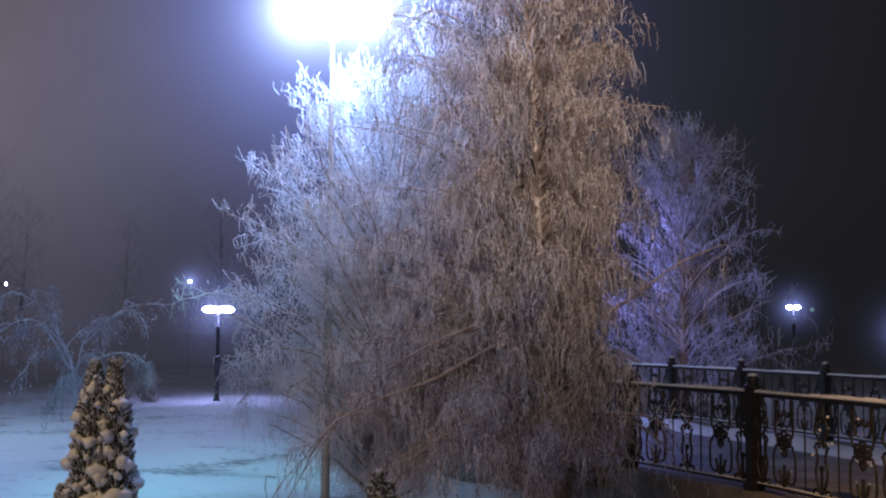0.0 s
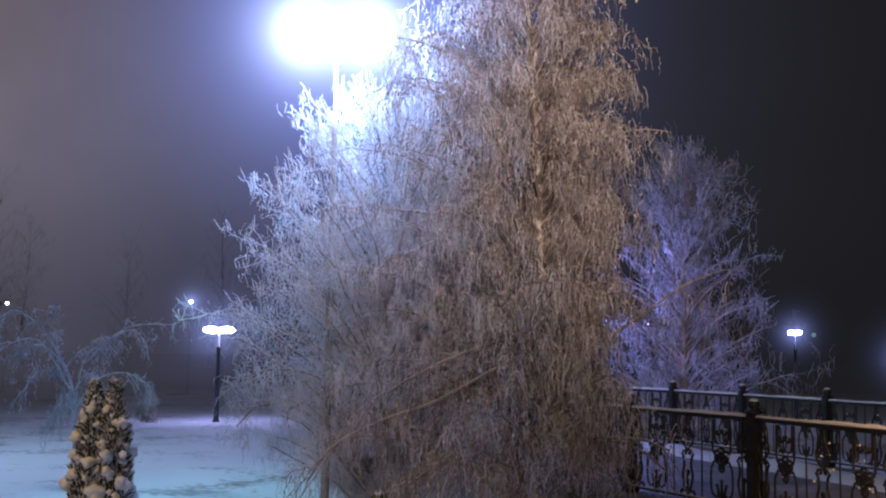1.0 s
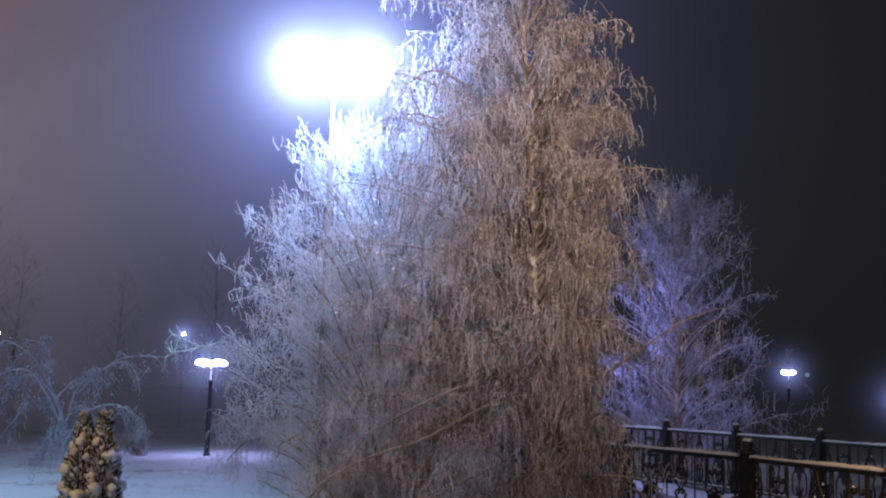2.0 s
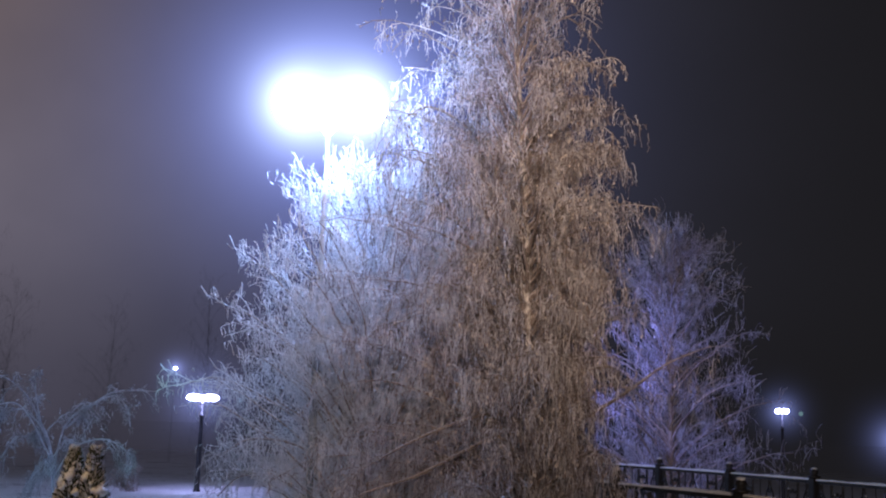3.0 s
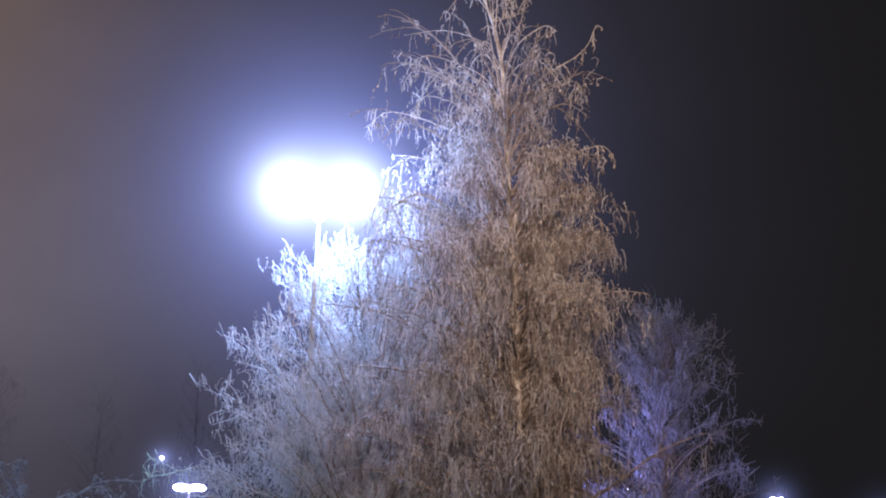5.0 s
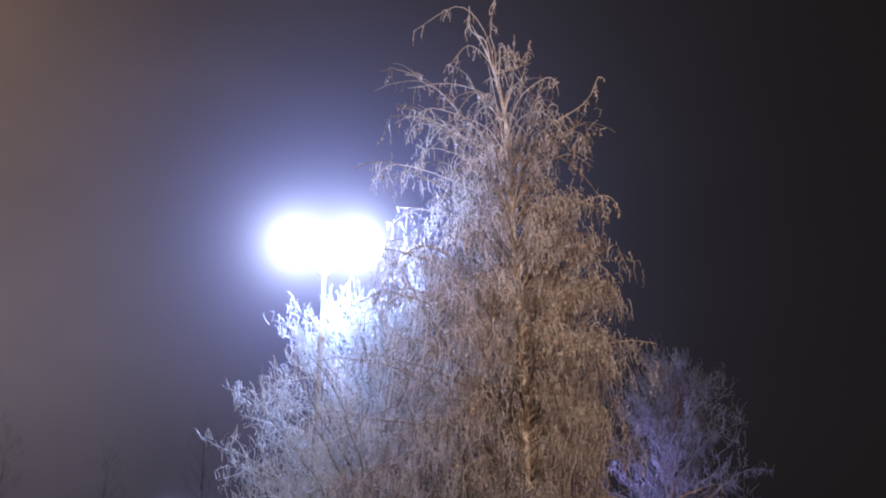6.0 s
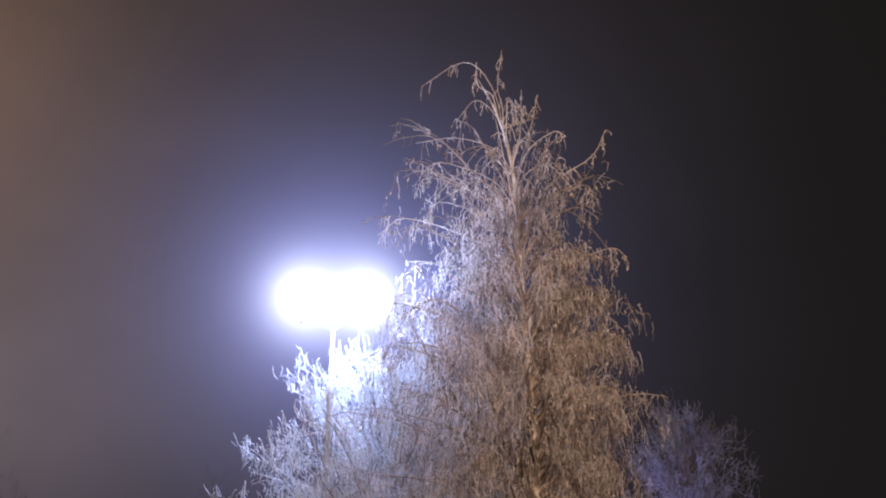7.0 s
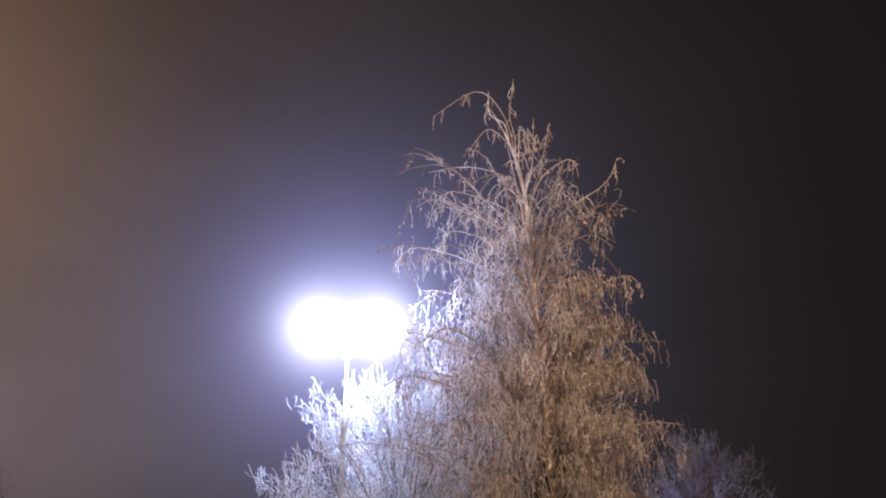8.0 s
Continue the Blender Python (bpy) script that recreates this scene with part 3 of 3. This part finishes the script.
        part("upright_growth", mesh_of("upright_growth", *tubes(up, twig_r * tip_r * rng.uniform(0.7, 1.2, tips)[:, None] * np.linspace(1.0, 0.7, 7)[None], 3)), twig_mat, t, "upright twig tips white with frost")["kind"] = "stuff"
        tw = np.concatenate([tw, up[:, :k]])
    if crest:
        roots = np.array(bunches)
        strings = weeping_lines(rng, roots, rng.uniform(0.04, 0.17, len(roots)), rng.uniform(0.0, 0.03, len(roots)), 4)
        part("catkin_growth", mesh_of("catkin_growth", *tubes(strings, np.full(strings.shape[:2], 0.0036), 3)), spray_mat, t, "short strings hanging from the top sprays")["kind"] = "stuff"
        hang = strings[:, 1:].reshape(-1, 3)[rng.random(len(roots) * 3) < 0.62]
        ll = rng.uniform(0.03, 0.065, len(hang))
        part("crest_leafage", mesh_of("crest_leafage", *spindles(hang, rng.normal(0, 0.25, (len(hang), 3)) + np.array([0, 0, -1.0]), ll, ll * 0.3, rng), False), leaf_mat, t, "dry leaves hanging from the top sprays")["kind"] = "stuff"
    if leaf_n:
        row = rng.integers(0, len(tw), leaf_n)
        col = rng.integers(1, tw.shape[1], leaf_n)
        p = tw[row, col]
        way = rng.normal(0, 0.35, (leaf_n, 3)) + np.array([0, 0, -1.0])
        ll = leaf_len * rng.uniform(0.5, 1.2, leaf_n)
        part("leafage", mesh_of("leafage", *spindles(p, way, ll, ll * rng.uniform(0.25, 0.45, leaf_n), rng), False), leaf_mat, t, "shrivelled frosted leaves")["kind"] = "stuff"
    return t


def profile(heights, widths):
    return lambda h, turn: float(np.interp(h, heights, widths))


def birch_reach(h, turn):
    left = np.interp(h, [0, 1.0, 2.4, 3.4, 4.0, 5.3, 6.6, 7.4, 8.0, 8.6, 9.0], [2.55, 2.6, 2.6, 2.5, 2.0, 1.65, 1.4, 1.0, 0.65, 0.35, 0.1])
    right = np.interp(h, [0, 1.1, 2.0, 2.9, 4.4, 5.3, 6.4, 7.0, 7.6, 8.2, 9.0], [0.95, 1.0, 1.1, 1.15, 1.05, 0.92, 1.0, 0.88, 0.65, 0.4, 0.1])
    c = 0.5 - 0.5 * math.cos(turn)
    return float(left * c + right * (1 - c))


def birch_axis(z):
    return float(np.interp(z, [-0.6, 1.25, 2.6, 3.8, 5.1, 6.8, 7.6], [1.2, 1.11, 1.06, 1.01, 0.92, 0.81, 0.62]))


# the arching sprays of the birch top: height of the root, then aside and height of the peak and of the tip
ARCHES = ((7.2, 0.21, 8.36, -0.34, 8.0), (7.6, 0.37, 8.12, 0.35, 8.45), (7.3, 0.6, 7.9, 0.65, 8.41), (6.9, 0.9, 7.42, 0.92, 8.08), (6.9, 1.0, 7.4, 1.1, 7.9),
          (6.6, 1.28, 7.36, 1.44, 7.3), (6.5, 1.28, 7.1, 1.42, 6.98), (5.7, 1.72, 7.0, 1.9, 7.36), (5.7, 1.65, 6.75, 1.81, 6.55), (5.6, 1.56, 6.46, 1.86, 6.3),
          (4.9, 1.88, 5.84, 2.1, 5.74), (6.8, 0.12, 7.41, -0.39, 7.33), (6.3, -0.05, 6.93, -0.28, 6.8), (5.8, -0.18, 6.76, -0.39, 6.52), (5.6, -0.05, 6.54, -0.24, 6.3))
LOWER_ARCHES = ((5.2, -0.42, 6.16, -0.78, 5.95), (3.4, 2.1, 4.2, 2.52, 4.2), (4.2, 1.8, 5.1, 2.08, 4.9), (7.0, 0.35, 7.75, 0.1, 7.45), (6.4, 0.45, 7.3, 0.2, 7.0), (6.2, 1.2, 6.9, 1.5, 6.6),
                (7.2, 0.75, 7.85, 0.95, 7.55), (5.9, 0.2, 6.9, -0.1, 6.6))


def arch(k, z0, x1, z1, x2, z2):
    """A spray from the birch stem over its peak to its hanging tip."""
    y = 12 + 0.22 * math.sin(k * 2.4)
    x0 = birch_axis(z0)
    return [(x0, 12, z0), (x0 + 0.3 * (x1 - x0), (12 + y) / 2, z0 + 0.66 * (z1 - z0)), (x1, y, z1), (x2, y, z2)]


tree("birch", (1.2, 12.0, -0.6), [(1.2, 12, -0.6), (1.11, 12, 1.25), (1.06, 12, 2.6), (1.01, 12, 3.8), (0.92, 12, 5.1), (0.81, 12, 6.8), (0.62, 12, 7.6), (0.37, 12, 8.12)], 0.062,
     birch_reach, 275, 0.1, 5.9, 11, "tall weeping birch hung with frosted brown twigs and dry leaves", 38000, 0.32, 0.0046, TWIG, LEAF, 40000, 0.046,
     rise=0.95, droop=0.5, sub_n=7, sub_droop=0.45, thin=0.77, fine=0.6, clear=0.11, crest=26, sparse=0.9, slack=(0.05, 0.32), room=0.27, bare=0.35,
     extra=([(0.95, 12, 4.2), (0.4, 11.9, 4.9), (-0.1, 11.85, 5.2), (-0.45, 11.8, 5.0)], [(1.1, 12, 1.4), (1.58, 11.9, 1.72), (2.07, 11.8, 2.02), (2.57, 11.8, 2.39), (3.05, 11.8, 2.6)], [(1.08, 12, 2.2), (0.7, 11.8, 2.75), (0.1, 11.7, 2.9), (-0.5, 11.6, 2.65)],
            [(1.12, 12, 1.5), (1.2, 11.8, 2.05), (1.35, 11.7, 2.08), (1.5, 11.6, 1.5)], [(1.1, 12, 1.75), (0.5, 11.6, 1.45), (-0.1, 11.4, 1.12), (-0.6, 11.2, 0.95), (-1.1, 11.15, 0.68), (-1.36, 11.1, 0.3)],
            [(1.0, 12, 3.2), (0.4, 11.8, 3.7), (-0.1, 11.7, 4.4), (-0.4, 11.7, 4.9)], [(1.15, 12, 0.4), (1.6, 11.4, 0.75), (2.0, 11.1, 0.7), (2.3, 11.0, 0.45)],
            [(1.15, 12, 0.6), (1.5, 11.2, 0.78), (1.95, 10.9, 0.82), (2.25, 10.8, 0.72)], [(1.1, 12, 0.2), (1.3, 11.2, 0.48), (1.6, 10.9, 0.45), (1.8, 10.8, 0.25)],
            [(1.1, 12, 1.9), (0.5, 11.5, 1.75), (-0.1, 11.3, 1.5), (-0.7, 11.2, 1.15)], [(1.1, 12, 1.1), (0.6, 11.4, 0.85), (0.1, 11.1, 0.62), (-0.35, 11.0, 0.3)]),
     sprays=[arch(k, *row) for k, row in enumerate(ARCHES + LOWER_ARCHES)])

tree("frosted_birch", (-0.66, 13.1, -0.6), [(-0.66, 13.1, -0.6), (-0.66, 13.1, 1.4), (-0.63, 13.1, 3.4), (-0.52, 13.1, 4.5)], 0.045,
     profile([0, 1.3, 1.9, 2.7, 3.2, 3.95, 4.75, 5.1, 5.45, 5.75, 6.05], [1.4, 1.8, 2.0, 2.1, 1.95, 1.58, 1.0, 0.66, 0.42, 0.25, 0.1]), 360, 0.1, 4.7, 23,
     "bushy young birch white with hoar frost round the lamp pole", 30000, 0.2, 0.0034, FROST, FROST, 26000, 0.024,
     rise=1.0, droop=0.25, sub_n=11, sub_droop=0.05, tips=15000, tip_len=0.2, tip_r=1.3, fine=0.45, even=0.65, slack=(0.3, 0.8), sub_len=0.6, room=0.56, thin=0.8,
     extra=([(-0.66, 13.1, 0.9), (-1.7, 13.1, 1.75), (-2.45, 13.0, 2.1), (-2.85, 13.0, 2.05)], [(-0.66, 13.1, 0.6), (-1.4, 12.9, 1.3), (-2.0, 12.6, 1.42), (-2.3, 12.5, 1.25)],
            [(-0.66, 13.1, 0.5), (-1.4, 13.0, 0.95), (-2.1, 12.8, 1.0), (-2.4, 12.8, 0.75)]))


def willow_reach(h, turn):
    right = np.interp(h, [0, 2.2, 3.5, 4.9, 6.4, 7.2, 7.8], [2.9, 2.9, 2.1, 1.9, 1.5, 0.75, 0.2])
    left = np.interp(h, [0, 2.2, 3.5, 4.9, 6.4, 7.2, 7.8], [2.9, 2.9, 2.7, 2.2, 1.5, 0.75, 0.2])
    return float(left if math.cos(turn) < 0 else right)


tree("frosted_willow", (5.75, 26.0, -0.7), [(5.75, 26, -0.7), (5.75, 26, 2), (5.75, 26, 4.5), (5.82, 26, 6.2)], 0.09,
     willow_reach, 150, 0.1, 6.7, 37, "broad frosted tree behind the railing with upright tips", 12000, 0.26, 0.006, RIME, FROST, 12000, 0.03,
     rise=1.0, droop=0.4, sub_n=9, sub_droop=0.35, tips=2400, tip_len=0.5, fine=0.6, limb_mat=LIMB, sub_len=0.8)

tree("frosted_sapling", (-6.0, 18.0, -0.6), [(-6.0, 18, -0.6), (-6.05, 18, 0.5), (-6.15, 18, 1.15), (-6.54, 18, 1.84)], 0.03,
     profile([0, 1, 2.8], [1.2, 1.3, 0.6]), 9, 0.5, 2.0, 41, "small weeping tree bowed under white frost on the lawn", 1900, 0.17, 0.0042, RIME, RIME, 1800, 0.03,
     rise=1.0, droop=1.2, sub_n=3, sub_droop=0.9, fine=0.8, limb_mat=RIME, sub_len=0.8, slack=(0.05, 0.3),
     extra=([(-6.12, 18, 1.0), (-6.54, 18, 1.84), (-7.07, 18, 2.23), (-7.4, 18, 2.1)], [(-6.06, 18, 0.7), (-5.92, 18, 1.47), (-5.46, 18, 1.85), (-5.1, 18, 2.04), (-4.44, 18, 2.05)],
            [(-5.92, 18, 1.4), (-5.5, 18, 1.8), (-5.1, 17.9, 1.95), (-4.85, 17.9, 1.65)], [(-6.05, 18, 0.6), (-5.75, 18, 1.1), (-5.25, 18, 1.25), (-4.8, 18, 1.02)],
            [(-6.3, 18, 1.4), (-6.45, 18, 1.9), (-6.5, 18, 2.28)], [(-6.1, 18, 0.9), (-6.6, 17.9, 1.7), (-7.0, 17.9, 1.75), (-7.4, 17.9, 1.5)]))


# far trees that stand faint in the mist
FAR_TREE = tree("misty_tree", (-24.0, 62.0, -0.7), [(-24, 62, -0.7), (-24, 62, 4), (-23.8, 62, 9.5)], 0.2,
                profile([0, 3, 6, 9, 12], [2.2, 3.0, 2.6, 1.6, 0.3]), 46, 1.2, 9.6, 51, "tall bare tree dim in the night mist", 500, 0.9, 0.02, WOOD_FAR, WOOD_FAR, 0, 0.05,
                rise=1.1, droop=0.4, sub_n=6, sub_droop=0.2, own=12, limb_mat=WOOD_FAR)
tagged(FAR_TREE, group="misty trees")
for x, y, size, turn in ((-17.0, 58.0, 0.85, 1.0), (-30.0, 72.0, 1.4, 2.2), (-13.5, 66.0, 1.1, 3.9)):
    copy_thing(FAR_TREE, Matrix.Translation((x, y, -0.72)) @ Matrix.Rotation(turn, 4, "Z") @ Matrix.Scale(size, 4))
tree("shrub", (-9.3, 34.5, -0.7), [(-9.3, 34.5, -0.7), (-9.3, 34.5, -0.3), (-9.25, 34.5, 0.0)], 0.03,
     profile([0, 0.5, 1.0], [0.45, 0.5, 0.2]), 16, 0.05, 0.6, 61, "low dark shrub dusted with frost on the lawn", 600, 0.25, 0.008, LIMB, FROST, 600, 0.04,
     rise=1.0, droop=0.3, sub_n=5, sub_droop=0.1, own=10)


# ---- snow-laden thujas ----
def thuja(base, height, heads, seed, label):
    """A slim evergreen: sprays of scale leaves on one or two spires, with clumps of snow caught in them."""
    rng = np.random.default_rng(seed)
    t = thing("thuja", base, label, "conifer")
    p, w = [], []
    n = int(3200 * height)
    for dx, top in heads:
        h = rng.uniform(0, 1, n) ** 1.15
        d = h * top
        r = (0.006 + 0.27 * np.minimum(d, 0.4) + 0.1 * np.clip(d - 0.4, 0, 0.9)) * rng.uniform(0.5, 1.0, n)
        a = rng.uniform(0, 2 * math.pi, n)
        p.append(np.c_[dx + r * np.cos(a), r * np.sin(a), (1 - h) * top - 0.04])
        w.append(np.c_[np.cos(a), np.sin(a), rng.uniform(0.5, 2.2, n)])
        part("spire", lathe([(0.08 + 0.05 * top, 0.1), (0.02 + 0.04 * top, 0.5 * top), (0.006, 0.92 * top)], 10), NEEDLE, t, "dark inner foliage", Matrix.Translation((dx, 0, 0)))
    p, w = np.concatenate(p), np.concatenate(w)
    ll = rng.uniform(0.03, 0.075, len(p))
    part("foliage", mesh_of("foliage", *spindles(p, w, ll, ll * 0.4, rng), False), NEEDLE, t, "dense dark green scale foliage")["kind"] = "stuff"
    frost = rng.random(len(p)) < 0.65
    part("rime", mesh_of("rime", *spindles(p[frost] * np.array([1.04, 1.04, 1.0]), w[frost] + np.array([0, 0, 0.6]), ll[frost] * 1.15, ll[frost] * 0.42, rng), False), FROST, t, "frost on the leaf tips")["kind"] = "stuff"
    shapes = [mesh_from_bm(lump(0.045, rng, 0.4), "snow_clump", SNOW) for _ in range(8)]
    for i in range(int(290 * height)):
        dx, top = heads[i % len(heads)]
        h = rng.uniform(0.03, 1.0)
        d = h * top
        r = (0.006 + 0.27 * min(d, 0.4) + 0.1 * min(max(d - 0.4, 0), 0.9)) * rng.uniform(0.9, 1.2)
        a = rng.uniform(0, 2 * math.pi)
        s = (0.45 + 1.0 * rng.random() ** 3) * (0.42 + 0.8 * min(d, 1.2))
        part("snow_clump", shapes[i % 8], None, t, "rounded clump of snow", Matrix.Translation((dx + r * math.cos(a), r * math.sin(a), (1 - h) * top)) @ Matrix.Rotation(a, 4, "Z") @ Matrix.Diagonal((s, s * 1.08, s * 1.0, 1)))
    return t


thuja((-2.78, 9.0, -0.58), 1.93, ((-0.085, 1.93), (0.08, 1.94), (-0.31, 0.92)), 3, "slim twin-topped thuja laden with clumps of snow")
thuja((-0.49, 9.0, -0.58), 1.05, ((-0.03, 1.05), (0.05, 0.98)), 4, "small young thuja laden with clumps of snow")


# ---- lamps ----
def twin_lamp(name, base, height, spread, head, glow, pole_mat, lower_mat, pole_r, label, group="", turn=0.0, squash=1.0):
    """A park lamp: a stepped pole, a cross arm and two heads, each an opal globe on a metal collar."""
    t = thing(name, Matrix.Translation(base) @ Matrix.Rotation(turn, 4, "Z"), label, "lamp", group)
    h = height
    part("pole", lathe([(pole_r * 1.9, 0), (pole_r * 1.9, 0.05 * h), (pole_r * 1.4, 0.07 * h), (pole_r * 1.25, 0.5 * h), (pole_r * 1.5, 0.505 * h), (pole_r * 1.5, 0.52 * h)], 16), lower_mat, t, "lower section of the pole")
    part("upper_pole", lathe([(pole_r * 1.0, 0.52 * h), (pole_r * 0.95, 0.8 * h), (pole_r * 1.3, 0.805 * h), (pole_r * 1.3, 0.82 * h), (pole_r * 0.6, 0.83 * h), (pole_r * 0.5, h)], 16), pole_mat, t)
    for s in (-1, 1):
        line = curve_line([(0, 0, 0.93 * h), (s * spread * 0.25, 0, 0.96 * h), (s * spread * 0.5, 0, h - head * squash)], 12)
        arm = part("arm", mesh_of("arm", *tubes([line], [[pole_r * 0.4] * 12], 8)), pole_mat, t)
        place = Matrix.Translation((s * spread / 2, 0, h))
        collar = part("lamp_collar", lathe([(head * 0.05, -head * squash * 1.03), (head * 0.09, -head * squash * 1.01), (head * 0.09, -head * squash * 0.96), (head * 0.05, -head * squash * 0.92)], 16), pole_mat, t, "metal collar", place)
        part("globe", lathe([(max(0.004, head * math.sin(a)), -head * squash * math.cos(a)) for a in (math.pi * i / 10 for i in range(11))], 20), glow, collar, "glowing opal globe")
    return t


twin_lamp("park_lamp", (LAMP.x, LAMP.y, -0.6), LAMP.z + 0.6, 0.774, 0.2965, BIG_GLOW, LIT_POLE, DIM_POLE, 0.035, "tall grey twin-headed park lamp blazing blue-white")
twin_lamp("path_lamp", (-7.35, 35.6, -0.75), 3.1, 0.5, 0.27, VIOLET_GLOW, DARKPOLE, DARKPOLE, 0.06, "dark twin-headed path lamp lit violet-white on the lawn", "path lamps", squash=0.42)
twin_lamp("path_lamp", (12.95, 40.0, -0.75), 3.45, 0.27, 0.12, VIOLET_GLOW, DARKPOLE, DARKPOLE, 0.05, "dark twin-headed path lamp lit violet-white beyond the railing", "path lamps", squash=0.7)


def globe_lamp(base, height, r, glow, label):
    t = thing("street_lamp", base, label, "lamp", "far lamps")
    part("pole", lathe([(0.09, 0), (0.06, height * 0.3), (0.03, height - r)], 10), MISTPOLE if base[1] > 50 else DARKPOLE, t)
    bm = bmesh.new()
    bmesh.ops.create_icosphere(bm, subdivisions=2, radius=r)
    part("globe", bm, glow, t, "glowing globe", Matrix.Translation((0, 0, height)))


globe_lamp((-14.02, 60.0, -0.75), 5.15, 0.09, FAR_GLOW, "distant pole lamp with one white globe")
globe_lamp((-24.2, 60.0, -0.75), 4.9, 0.07, FAR_GLOW, "distant pole lamp with one white globe")
globe_lamp((26.6, 78.0, -0.75), 4.35, 0.16, DIM_GLOW, "distant pole lamp with one dim greenish globe")
globe_lamp((17.3, 40.5, -0.75), 2.55, 0.1, FAR_GLOW, "pole lamp with one white globe past the railing")
globe_lamp((13.2, 70.0, -0.75), 4.6, 0.022, FAR_GLOW, "tiny far pole lamp with one white globe")
globe_lamp((13.6, 72.0, -0.75), 8.2, 0.05, AMBER_GLOW, "tiny far pole lamp with one amber globe")
